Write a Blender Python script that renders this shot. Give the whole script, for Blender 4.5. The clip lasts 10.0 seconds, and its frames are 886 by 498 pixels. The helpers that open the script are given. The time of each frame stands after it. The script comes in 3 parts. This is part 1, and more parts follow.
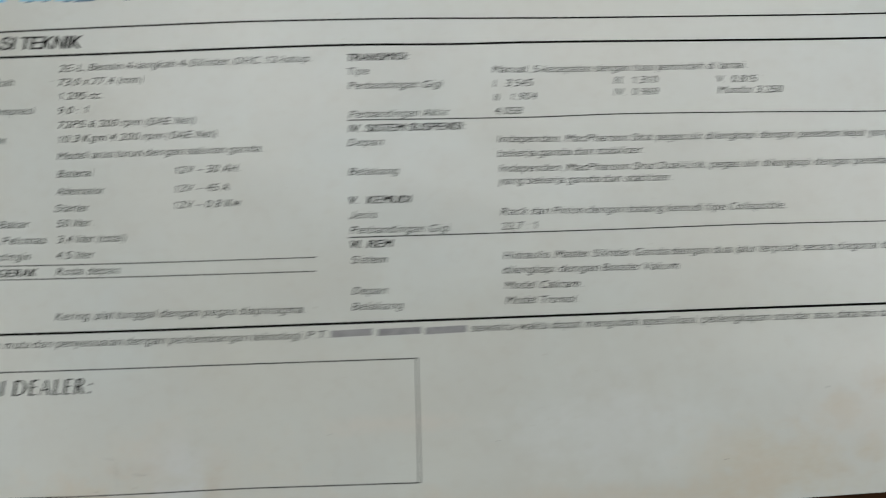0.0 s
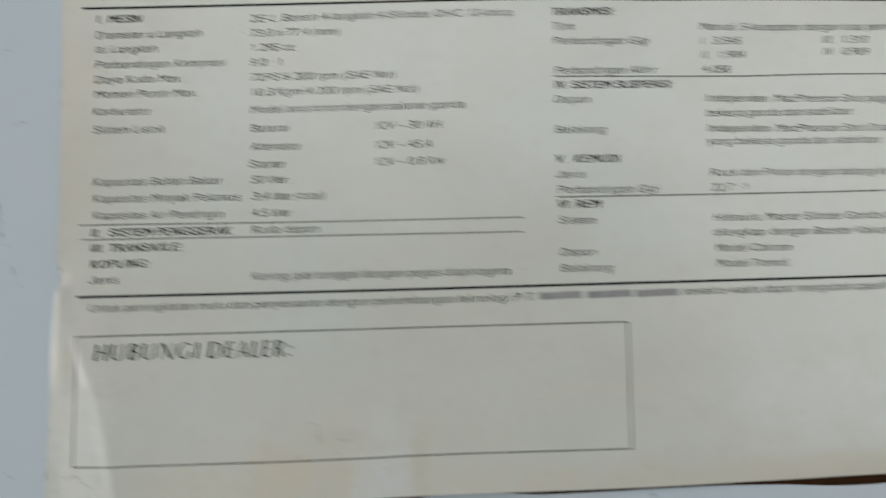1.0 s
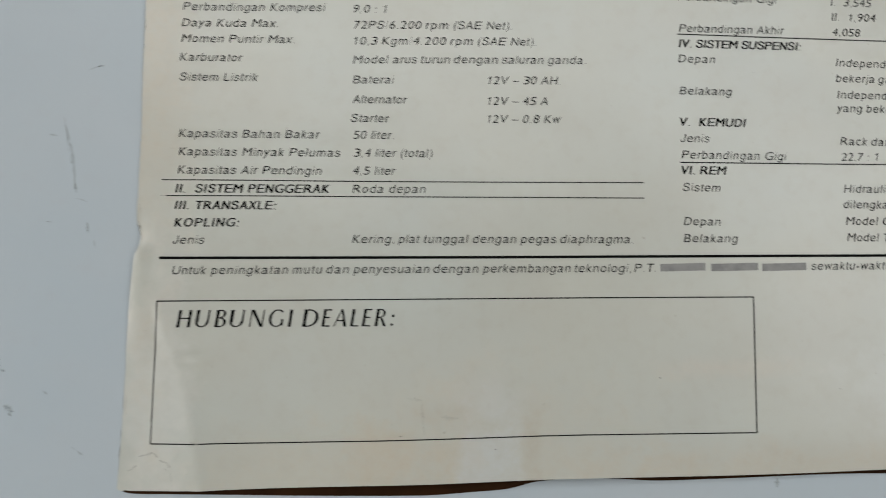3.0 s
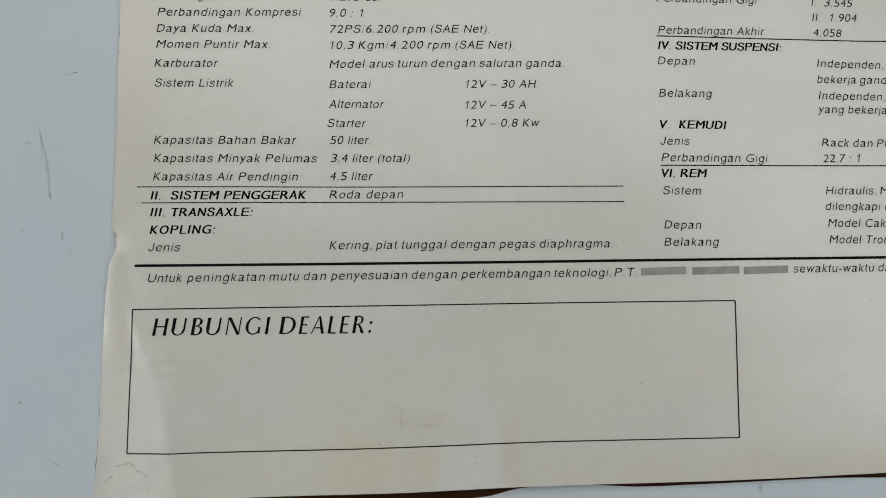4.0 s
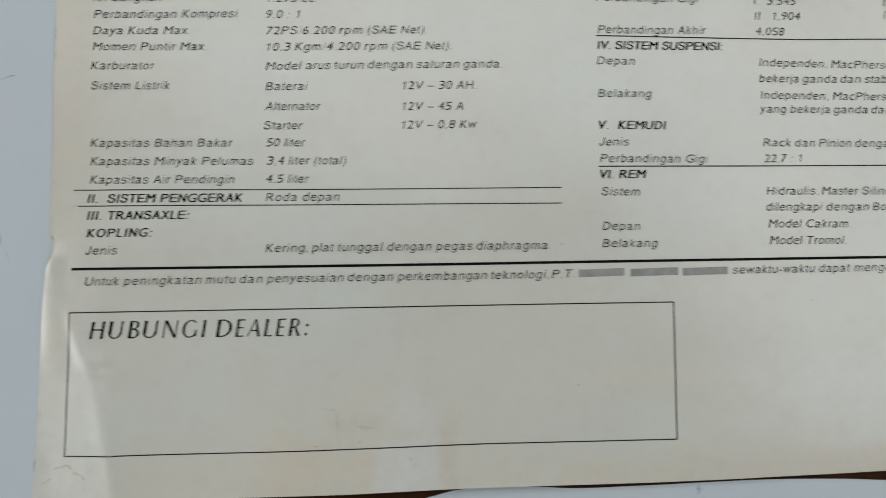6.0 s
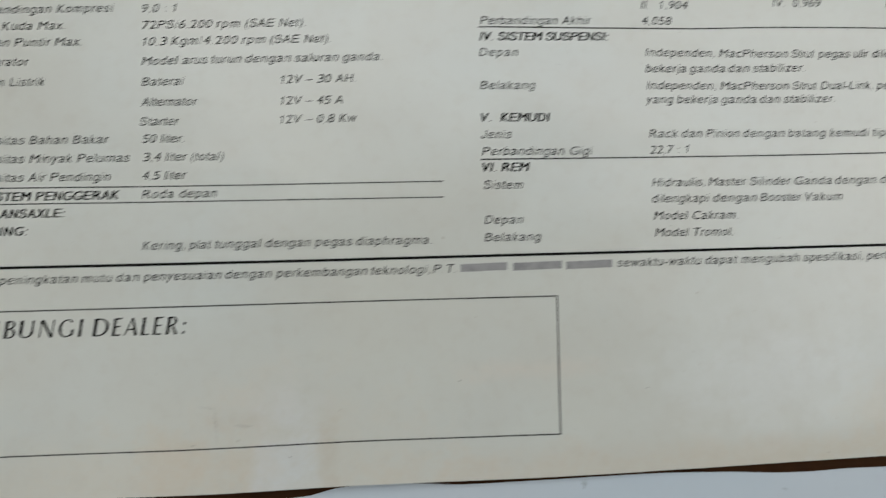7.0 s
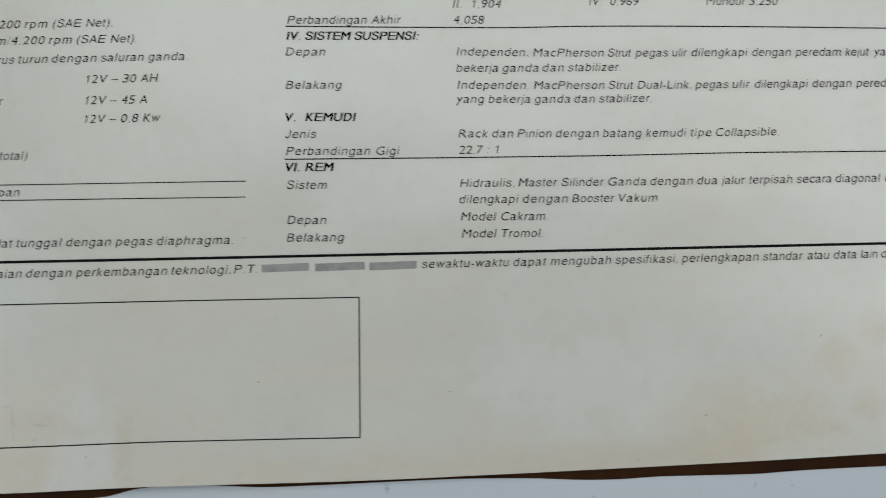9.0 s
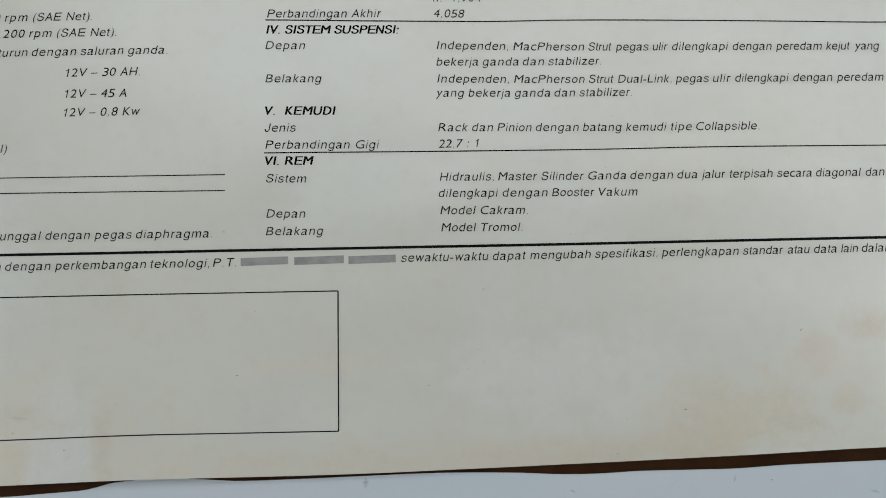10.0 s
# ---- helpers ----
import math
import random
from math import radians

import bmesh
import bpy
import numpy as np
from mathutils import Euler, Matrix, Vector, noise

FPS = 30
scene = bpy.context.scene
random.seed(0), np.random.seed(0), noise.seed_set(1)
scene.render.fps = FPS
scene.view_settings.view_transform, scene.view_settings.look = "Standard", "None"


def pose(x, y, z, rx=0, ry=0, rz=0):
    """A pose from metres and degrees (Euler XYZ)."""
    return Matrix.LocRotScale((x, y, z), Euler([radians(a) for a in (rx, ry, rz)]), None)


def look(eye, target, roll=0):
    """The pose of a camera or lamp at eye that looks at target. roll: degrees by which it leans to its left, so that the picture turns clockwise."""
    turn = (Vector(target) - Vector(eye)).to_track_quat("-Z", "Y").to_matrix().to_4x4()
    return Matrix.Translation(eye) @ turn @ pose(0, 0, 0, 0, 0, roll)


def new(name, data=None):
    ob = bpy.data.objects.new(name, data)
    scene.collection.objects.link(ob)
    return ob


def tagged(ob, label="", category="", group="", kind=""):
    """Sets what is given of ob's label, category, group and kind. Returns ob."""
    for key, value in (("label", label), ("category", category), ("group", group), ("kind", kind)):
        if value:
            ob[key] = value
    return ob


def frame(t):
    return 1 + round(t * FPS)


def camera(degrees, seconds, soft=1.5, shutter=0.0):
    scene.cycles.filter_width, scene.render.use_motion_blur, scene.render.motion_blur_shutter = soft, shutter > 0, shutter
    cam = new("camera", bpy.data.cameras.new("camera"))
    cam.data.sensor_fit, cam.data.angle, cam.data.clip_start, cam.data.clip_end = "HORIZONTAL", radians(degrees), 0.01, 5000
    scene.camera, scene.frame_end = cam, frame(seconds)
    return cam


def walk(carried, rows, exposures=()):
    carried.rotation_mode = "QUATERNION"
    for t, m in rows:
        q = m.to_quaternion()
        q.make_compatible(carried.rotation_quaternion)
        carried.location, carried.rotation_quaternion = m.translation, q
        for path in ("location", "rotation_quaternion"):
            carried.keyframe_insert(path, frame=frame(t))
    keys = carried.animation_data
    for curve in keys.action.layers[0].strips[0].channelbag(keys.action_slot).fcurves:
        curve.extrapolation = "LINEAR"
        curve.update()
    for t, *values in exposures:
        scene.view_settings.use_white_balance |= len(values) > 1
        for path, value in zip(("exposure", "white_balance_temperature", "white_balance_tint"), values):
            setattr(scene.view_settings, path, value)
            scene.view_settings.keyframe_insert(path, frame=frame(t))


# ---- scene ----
# A folded, aged spec leaflet lying on a white laminate table; a phone slides over it a hand's width away.
MM = 0.001
TOP = 0.75          # height of the tabletop
PRINT = 1.43        # mean height of the printed face above the table, mm
cam = camera(66.0, 10.0, soft=1.0, shutter=1.0)
# seconds; x, y across and up the page and z above the printed face, in mm; turns in degrees
ROWS = [
    (0, 114.68, 42.24, 130.85, 4.32, 0.84, -1.96),
    (0.2, 106.47, 40.93, 131.05, 4.22, 0.32, -1.66),
    (0.5, 94.07, 36.97, 130.21, 4.40, -0.28, -1.49),
    (0.8, 82.36, 36.23, 128.68, 3.96, -0.19, -1.18),
    (1, 72.83, 37.87, 126.69, 3.64, -0.34, -1.52),
    (1.3, 60.63, 41.15, 126.22, 3.78, -0.60, -1.67),
    (1.5, 53.41, 40.26, 126.14, 3.78, -1.05, -1.22),
    (1.7, 47.31, 38.92, 124.81, 4.10, -1.23, -0.84),
    (1.8, 46.39, 38.56, 124.35, 4.20, -1.30, -0.83),
    (2, 45.99, 37.53, 123.37, 4.44, -1.31, -0.41),
    (2.3, 47.52, 34.28, 119.98, 4.19, -1.60, 0.09),
    (2.5, 47.20, 33.43, 119.01, 4.07, -1.94, 0.11),
    (2.8, 47.82, 32.44, 117.51, 4.04, -2.07, -0.07),
    (3, 49.76, 32.02, 116.59, 3.95, -2.04, -0.30),
    (3.2, 51.97, 31.78, 116.32, 4.07, -2.05, -0.52),
    (4.3, 53.75, 33.15, 115.50, 3.98, -1.96, -0.79),
    (4.5, 54.02, 32.64, 115.39, 3.96, -1.94, -0.83),
    (4.8, 54.35, 32.25, 115.42, 3.88, -1.92, -0.82),
    (5, 54.73, 32.61, 115.43, 3.82, -1.90, -0.81),
    (5.2, 55.87, 33.03, 115.62, 3.80, -1.77, -0.77),
    (6.3, 70.35, 34.66, 115.97, 3.19, -1.49, -1.06),
    (6.5, 74.50, 33.58, 115.59, 3.10, -1.39, -1.16),
    (6.8, 80.98, 33.64, 115.15, 2.78, -1.65, -1.24),
    (7, 84.92, 34.53, 115.26, 2.76, -1.69, -1.53),
    (7.3, 90.48, 36.31, 114.79, 2.82, -1.51, -1.48),
    (7.5, 93.91, 36.66, 115.12, 2.89, -1.28, -1.64),
    (7.8, 99.30, 36.03, 115.23, 2.93, -1.19, -1.30),
    (8, 101.79, 35.50, 115.46, 3.10, -0.91, -1.41),
    (8.2, 105.70, 34.58, 115.58, 3.23, -0.83, -1.08),
    (8.5, 113.07, 33.16, 115.18, 3.54, -0.33, -1.07),
    (9, 121.22, 32.71, 114.60, 3.34, -0.12, -1.14),
    (9.5, 124.21, 31.45, 114.16, 3.36, -0.15, -1.19),
    (10, 124.92, 31.48, 114.41, 3.40, -0.00, -1.07),
]
walk(cam, [(t, pose(x * MM, y * MM, TOP + (PRINT + z) * MM, rx, ry, rz)) for t, x, y, z, rx, ry, rz in ROWS],
     exposures=[(0.0, -0.10, 6410, 9), (0.5, -0.13, 6450, 9), (1.0, -0.18, 6500, 9), (1.5, -0.16, 6590, 9), (2.0, -0.18, 6700, 9), (2.5, -0.19, 6740, 9), (3.0, -0.16, 6690, 9), (5.0, -0.15, 6590, 9), (6.5, -0.08, 6510, 9), (8.0, -0.05, 6410, 9), (10.0, -0.06, 6440, 9)])

# ---- light: added lamps in unseen windows, high beyond the top and the right of the page and one beside the table ----
world = bpy.data.worlds.new("sky")
scene.world = world
world.use_nodes = True
wn = world.node_tree.nodes
sky = wn.new("ShaderNodeTexSky")
sky.sky_type, sky.sun_disc = "NISHITA", False
sky.sun_elevation, sky.sun_rotation = radians(38), radians(200)
wn["Background"].inputs[1].default_value = 0.1
world.node_tree.links.new(sky.outputs[0], wn["Background"].inputs[0])


def fill_lamp(wide, tall, watts, eye, target):
    """A fill lamp set in the opening of an added, unseen window."""
    lamp = bpy.data.lights.new("room_fill", "AREA")
    lamp.shape, lamp.size, lamp.size_y, lamp.energy, lamp.color = "RECTANGLE", wide, tall, watts, (0.985, 0.985, 0.972)
    ob = new("room_fill", lamp)
    ob.matrix_world = look(eye, target)
    tagged(ob, kind="structure")


fill_lamp(2.31, 1.26, 22.5, (0.225, 0.98, 2.35), (0.225, 0.1, 1.3))
fill_lamp(1.16, 0.96, 9.5, (1.56, 0.2, 2.5), (0.6, 0.1, 1.4))
fill_lamp(1.36, 0.86, 20.5, (-1.76, -0.1, 1.5), (-1.0, -0.05, 1.25))


# ---- materials ----
def material(name, rough=0.5, spec=0.5):
    m = bpy.data.materials.new(name)
    m.use_nodes = True
    b = m.node_tree.nodes["Principled BSDF"]
    b.inputs["Roughness"].default_value = rough
    b.inputs["Specular IOR Level"].default_value = spec
    return m, m.node_tree, b


def node(tree, kind, **sets):
    n = tree.nodes.new(kind)
    for k, v in sets.items():
        n.inputs[k.replace("_", " ")].default_value = v
    return n


def coords(tree):
    return tree.nodes.new("ShaderNodeNewGeometry").outputs["Position"]


def noise_of(tree, at, scale, detail=3.0, rough=0.55):
    n = node(tree, "ShaderNodeTexNoise", Scale=scale, Detail=detail, Roughness=rough)
    tree.links.new(at, n.inputs["Vector"])
    return n.outputs["Fac"]


def ramp(tree, fac, a, b, lo=0.35, hi=0.65):
    r = tree.nodes.new("ShaderNodeMapRange")
    tree.links.new(fac, r.inputs["Value"])
    for k, v in (("From Min", lo), ("From Max", hi), ("To Min", a), ("To Max", b)):
        r.inputs[k].default_value = v
    return r.outputs["Result"]


def maths(tree, op, a, b):
    n = tree.nodes.new("ShaderNodeMath")
    n.operation = op
    for k, v in enumerate((a, b)):
        if isinstance(v, (int, float)):
            n.inputs[k].default_value = v
        else:
            tree.links.new(v, n.inputs[k])
    return n.outputs[0]


def mixed(tree, fac, a, b):
    n = tree.nodes.new("ShaderNodeMix")
    n.data_type = "RGBA"
    for k, v in ((0, fac), (6, a), (7, b)):
        if isinstance(v, (int, float)):
            n.inputs[k].default_value = v
        elif isinstance(v, tuple):
            n.inputs[k].default_value = (*v, 1)
        else:
            tree.links.new(v, n.inputs[k])
    return n.outputs[2]


def bumped(tree, bsdf, height, depth, strength=1.0):
    b = node(tree, "ShaderNodeBump", Strength=strength, Distance=depth)
    tree.links.new(height, b.inputs["Height"])
    tree.links.new(b.outputs[0], bsdf.inputs["Normal"])


def blot(tree, at, wobble, x, y, rx, ry, edge=0.5):
    """1 inside an uneven oval patch of the page (mm), 0 outside."""
    s = tree.nodes.new("ShaderNodeVectorMath")
    s.operation = "SUBTRACT"
    tree.links.new(at, s.inputs[0])
    s.inputs[1].default_value = (x * MM, y * MM, TOP)
    d = tree.nodes.new("ShaderNodeVectorMath")
    d.operation = "MULTIPLY"
    tree.links.new(s.outputs[0], d.inputs[0])
    d.inputs[1].default_value = (1000 / rx, 1000 / ry, 0)
    n = tree.nodes.new("ShaderNodeVectorMath")
    n.operation = "LENGTH"
    tree.links.new(d.outputs[0], n.inputs[0])
    far = maths(tree, "ADD", n.outputs["Value"], wobble)
    return ramp(tree, far, 1.0, 0.0, 1.0 - edge, 1.0 + edge)


def paper_material():
    m, tree, b = material("aged_paper", 0.31, 0.9)
    at = coords(tree)
    wobble = ramp(tree, noise_of(tree, at, 150.0, 6.0, 0.65), -0.8, 0.8, 0.3, 0.7)
    broad, fine = noise_of(tree, at, 22.0, 3.0), noise_of(tree, at, 420.0, 4.0)
    col = mixed(tree, ramp(tree, broad, 0.0, 1.0, 0.1, 0.9), (0.553, 0.55, 0.48), (0.522, 0.568, 0.547))
    mottle = noise_of(tree, at, 75.0, 4.0, 0.6)
    col = mixed(tree, ramp(tree, mottle, 0.0, 0.65, 0.35, 0.85), col, (0.50, 0.495, 0.44))
    grit = ramp(tree, noise_of(tree, at, 700.0, 5.0, 0.7), 0.55, 1.35, 0.3, 0.7)
    # yellowed and rubbed patches and a brightened fold strip: x, y, radii, edge, colour, strength
    for x, y, rx, ry, edge, tint, much in (
        (66, 5, 20, 11, 0.5, (0.55, 0.515, 0.43), 0.38),
        (30, 3, 26, 6, 0.6, (0.56, 0.515, 0.42), 0.35),
        (47, 6, 9, 4.5, 0.5, (0.54, 0.485, 0.39), 0.42),
        (118, 3.2, 34, 2.8, 0.6, (0.53, 0.485, 0.40), 0.5),
        (103, 19.5, 9, 1.3, 0.8, (0.58, 0.54, 0.47), 0.5),
        (174, 10, 13, 6.0, 0.5, (0.50, 0.47, 0.375), 0.7),
        (170, 8, 5, 3, 0.6, (0.52, 0.475, 0.385), 0.5),
        (195, 24.2, 3.2, 2.0, 0.8, (0.47, 0.415, 0.315), 0.75),
        (187, 21, 2.6, 2.2, 0.8, (0.49, 0.44, 0.34), 0.7),
        (192, 12, 3.0, 1.8, 0.8, (0.49, 0.45, 0.35), 0.7),
        (186, 8.2, 2.4, 1.2, 0.8, (0.48, 0.45, 0.36), 0.6),
        (155, 4.5, 16, 2.2, 0.8, (0.51, 0.465, 0.37), 0.6),
        (188, 18, 8, 4, 0.8, (0.54, 0.50, 0.42), 0.4),
        (51.5, 12, 2.6, 1.6, 0.8, (0.48, 0.45, 0.38), 0.3),
        (56.5, 12.4, 1.8, 1.2, 0.8, (0.47, 0.44, 0.37), 0.3),
        (68.6, 7.0, 1.4, 5.0, 0.5, (0.49, 0.455, 0.38), 0.5),
        (62, 5, 4.6, 8, 0.3, (0.57, 0.605, 0.61), 0.6),
        (62.5, 14, 4.0, 4, 0.5, (0.56, 0.60, 0.60), 0.5),
        # lighter colour for the light that the folded left strip catches
        (6, 14, 5.5, 26, 0.35, (0.61, 0.61, 0.57), 0.55),
        (60, 14, 5, 7, 0.6, (0.56, 0.53, 0.46), 0.3),
        (4, 78, 5, 36, 0.8, (0.57, 0.51, 0.41), 0.5),
        (145, 17, 14, 8, 0.7, (0.60, 0.62, 0.60), 0.4),
    ):
        fac = maths(tree, "MULTIPLY", maths(tree, "MULTIPLY", blot(tree, at, wobble, x, y, rx, ry, edge), much), grit)
        col = mixed(tree, fac, col, tint)
    col = mixed(tree, ramp(tree, fine, 0.0, 0.14, 0.5, 0.75), col, (0.42, 0.38, 0.30))
    foxing = noise_of(tree, at, 900.0, 1.0)
    col = mixed(tree, ramp(tree, foxing, 0.0, 0.5, 0.78, 0.86), col, (0.30, 0.26, 0.20))
    tree.links.new(col, b.inputs["Base Color"])
    tree.links.new(ramp(tree, broad, 0.27, 0.36, 0.1, 0.9), b.inputs["Roughness"])
    grain = maths(tree, "ADD", maths(tree, "MULTIPLY", noise_of(tree, at, 60.0, 2.0), 12.0), maths(tree, "MULTIPLY", noise_of(tree, at, 2600.0, 2.0), 0.4))
    bumped(tree, b, grain, 0.00002)
    return m


def plain_material(name, a, b2, scale, rough, spec=0.5, depth=0.0):
    m, tree, b = material(name, rough, spec)
    at = coords(tree)
    n = noise_of(tree, at, scale, 4.0)
    tree.links.new(mixed(tree, ramp(tree, n, 0.0, 1.0), a, b2), b.inputs["Base Color"])
    if depth:
        bumped(tree, b, noise_of(tree, at, scale * 8, 3.0), depth)
    return m


def laminate_material():
    m, tree, b = material("white_laminate", 0.38, 0.5)
    at = coords(tree)
    broad, fine = noise_of(tree, at, 28.0, 4.0), noise_of(tree, at, 260.0, 5.0)
    col = mixed(tree, ramp(tree, broad, 0.0, 1.0, 0.3, 0.7), (0.455, 0.525, 0.575), (0.48, 0.535, 0.575))
    col = mixed(tree, ramp(tree, fine, 0.0, 0.25, 0.55, 0.8), col, (0.46, 0.48, 0.52))
    tree.links.new(col, b.inputs["Base Color"])
    tree.links.new(ramp(tree, fine, 0.32, 0.46), b.inputs["Roughness"])
    bumped(tree, b, noise_of(tree, at, 700.0, 3.0), 0.00002)
    return m


def smudge_material(name, tint, cover):
    """A rubbed mark or a crease's painted shade: it fades out to its sides, breaks up with grain and lets the surface
    through.
    """
    m, tree, b = material(name, 0.6, 0.3)
    b.inputs["Base Color"].default_value = (*tint, 1)
    n = noise_of(tree, coords(tree), 1500.0, 3.0)
    uv = tree.nodes.new("ShaderNodeSeparateXYZ")
    tree.links.new(tree.nodes.new("ShaderNodeUVMap").outputs[0], uv.inputs[0])
    side = maths(tree, "ABSOLUTE", maths(tree, "SUBTRACT", uv.outputs[0], 0.5), 0.0)
    fade = ramp(tree, side, 1.0, 0.0, 0.08, 0.5)
    tree.links.new(maths(tree, "MULTIPLY", ramp(tree, n, 0.25 * cover, cover, 0.32, 0.6), fade), b.inputs["Alpha"])
    return m


PAPER = paper_material()
INK = plain_material("black_ink", (0.003, 0.003, 0.003), (0.009, 0.009, 0.009), 900.0, 0.75, 0.05)
THIN_INK = plain_material("worn_ink", (0.006, 0.006, 0.006), (0.028, 0.028, 0.027), 700.0, 0.7, 0.1)
BAR_INK = plain_material("grey_ink", (0.20, 0.20, 0.20), (0.27, 0.27, 0.265), 500.0, 0.5)
CYAN = plain_material("cyan_ink", (0.30, 0.55, 0.66), (0.20, 0.50, 0.66), 260.0, 0.5)
NAVY = plain_material("blue_ink", (0.03, 0.08, 0.14), (0.06, 0.14, 0.22), 500.0, 0.5)
BROWN = plain_material("dark_brown", (0.020, 0.0085, 0.0032), (0.036, 0.0145, 0.005), 120.0, 0.65, 0.06)
LAMINATE = laminate_material()
SMUDGE = smudge_material("grey_smudge", (0.20, 0.21, 0.22), 0.42)
FAINT = smudge_material("faint_smudge", (0.33, 0.345, 0.36), 0.3)
GHOST = smudge_material("ghost_smudge", (0.36, 0.37, 0.38), 0.07)
SPECK = smudge_material("dark_speck", (0.07, 0.07, 0.072), 0.75)
# CREASE and CORNER paint the shade of wrinkles; CREASE also colours small marks
CREASE = smudge_material("crease_shade_grime", (0.32, 0.30, 0.26), 0.11)
WORN = smudge_material("worn_paper", (0.60, 0.60, 0.56), 0.8)
CORNER = smudge_material("corner_crease_shade", (0.26, 0.25, 0.22), 0.28)
STEEL = plain_material("grey_metal", (0.35, 0.35, 0.36), (0.42, 0.42, 0.43), 40.0, 0.4)
WALL = plain_material("wall_paint", (0.41, 0.40, 0.385), (0.46, 0.45, 0.435), 6.0, 0.8, 0.2, 0.0004)
FLOOR = plain_material("brown_floor", (0.32, 0.27, 0.22), (0.40, 0.34, 0.28), 9.0, 0.45)
FRAME_PAINT = plain_material("white_paint", (0.74, 0.74, 0.73), (0.8, 0.8, 0.79), 20.0, 0.45)


# ---- mesh helpers ----
def mesh_of(name, bm, mat):
    me = bpy.data.meshes.new(name)
    bm.to_mesh(me)
    bm.free()
    me.materials.append(mat)
    return me


def part(name, bm, mat, parent, label=""):
    ob = new(name, mesh_of(name, bm, mat))
    ob.parent = parent
    return tagged(ob, label)


def block(lo, hi, bevel=0.0):
    bm = bmesh.new()
    bmesh.ops.create_cube(bm, size=1.0)
    for v in bm.verts:
        v.co = [a + (c + 0.5) * (b - a) for a, b, c in zip(lo, hi, v.co)]
    if bevel:
        bmesh.ops.bevel(bm, geom=list(bm.edges), offset=bevel, segments=3, affect="EDGES", profile=0.6)
    return bm


def along(points, x):
    """Height at x on a smooth line through (x, y) points."""
    xs, ys = zip(*points)
    x = min(max(x, xs[0]), xs[-1])
    k = max(i for i in range(len(xs) - 1) if xs[i] <= x)
    t = (x - xs[k]) / (xs[k + 1] - xs[k])
    before, after = ys[max(k - 1, 0)], ys[min(k + 2, len(ys) - 1)]
    slope_a, slope_b = (ys[k + 1] - before) / 2, (after - ys[k]) / 2
    d = ys[k + 1] - ys[k]
    if slope_a * d < 0: slope_a = 0
    if slope_b * d < 0: slope_b = 0
    return ys[k] + t * (slope_a + t * ((3 * d - 2 * slope_a - slope_b) + t * (slope_a + slope_b - 2 * d)))


# ---- the room: unseen, added; walls and grey set for the paper's gloss ----
X0, X1, Y0, Y1, Z1 = -1.7, 1.5, -1.9, 0.92, 3.1
WX0, WX1, WZ0, WZ1 = -0.95, 1.4, 1.7, 3.0
EY0, EY1, EZ0, EZ1 = -0.4, 0.8, 2.0, 3.0
SY0, SY1, SZ0, SZ1 = -0.8, 0.6, 1.05, 1.95


def setting(name, bm, mat, label, category):
    return tagged(new(name, mesh_of(name, bm, mat)), label, category, kind="structure")


setting("floor", block((X0, Y0, -0.1), (X1, Y1, 0)), FLOOR, "plain brown floor under the table", "floor")
setting("ceiling", block((X0, Y0, Z1), (X1, Y1, Z1 + 0.1)), WALL, "unseen pale grey ceiling closing the added room", "ceiling")
setting("wall_south", block((X0, Y0 - 0.12, 0), (X1, Y0, Z1)), WALL, "unseen pale grey wall of the added room", "wall")


def joined(boxes):
    """One mesh out of boxes set side by side."""
    bm = bmesh.new()
    for lo, hi in boxes:
        piece = block(lo, hi)
        spare = bpy.data.meshes.new("piece")
        piece.to_mesh(spare)
        bm.from_mesh(spare)
        piece.free()
        bpy.data.meshes.remove(spare)
    return bm


def around(a0, a1, b0, b1, lo, hi):
    """Four pieces that leave an opening, as (low, high) corners along a wall and up it."""
    return (((lo[0], lo[1]), (a0, hi[1])), ((a1, lo[1]), (hi[0], hi[1])), ((a0, lo[1]), (a1, b0)), ((a0, b1), (a1, hi[1])))


N, W = Y1 + 0.12, X0 - 0.12
setting("wall_east", joined([((X1, p[0], p[1]), (X1 + 0.12, q[0], q[1])) for p, q in around(EY0, EY1, EZ0, EZ1, (Y0 - 0.12, 0), (N, Z1))]), WALL, "unseen pale grey wall added to hold a high fill lamp", "wall")
setting("wall_north", joined([((p[0], Y1, p[1]), (q[0], N, q[1])) for p, q in around(WX0, WX1, WZ0, WZ1, (X0, 0), (X1, Z1))]), WALL, "unseen pale grey wall added to hold a high fill lamp", "wall")
setting("wall_west", joined([((W, p[0], p[1]), (X0, q[0], q[1])) for p, q in around(SY0, SY1, SZ0, SZ1, (Y0 - 0.12, 0), (N, Z1))]), WALL, "unseen pale grey wall added to hold a fill lamp", "wall")
FR = 0.02
# unseen window frames, added round the three fill lamps
window = tagged(new("added_window_1"), "unseen white window frame added round a fill lamp", "window", kind="structure")
for p, q in around(WX0 + FR, WX1 - FR, WZ0 + FR, WZ1 - FR, (WX0, WZ0), (WX1, WZ1)):
    part("frame", block((p[0], Y1 + 0.005, p[1]), (q[0], Y1 + 0.03, q[1]), 0.003), FRAME_PAINT, window)
window = tagged(new("added_window_2"), "unseen white window frame added round the side fill lamp", "window", kind="structure")
for p, q in around(SY0 + FR, SY1 - FR, SZ0 + FR, SZ1 - FR, (SY0, SZ0), (SY1, SZ1)):
    part("frame", block((X0 - 0.03, p[0], p[1]), (X0 - 0.005, q[0], q[1]), 0.003), FRAME_PAINT, window)

window = tagged(new("added_window_3"), "unseen white window frame added round the high side fill lamp", "window", kind="structure")
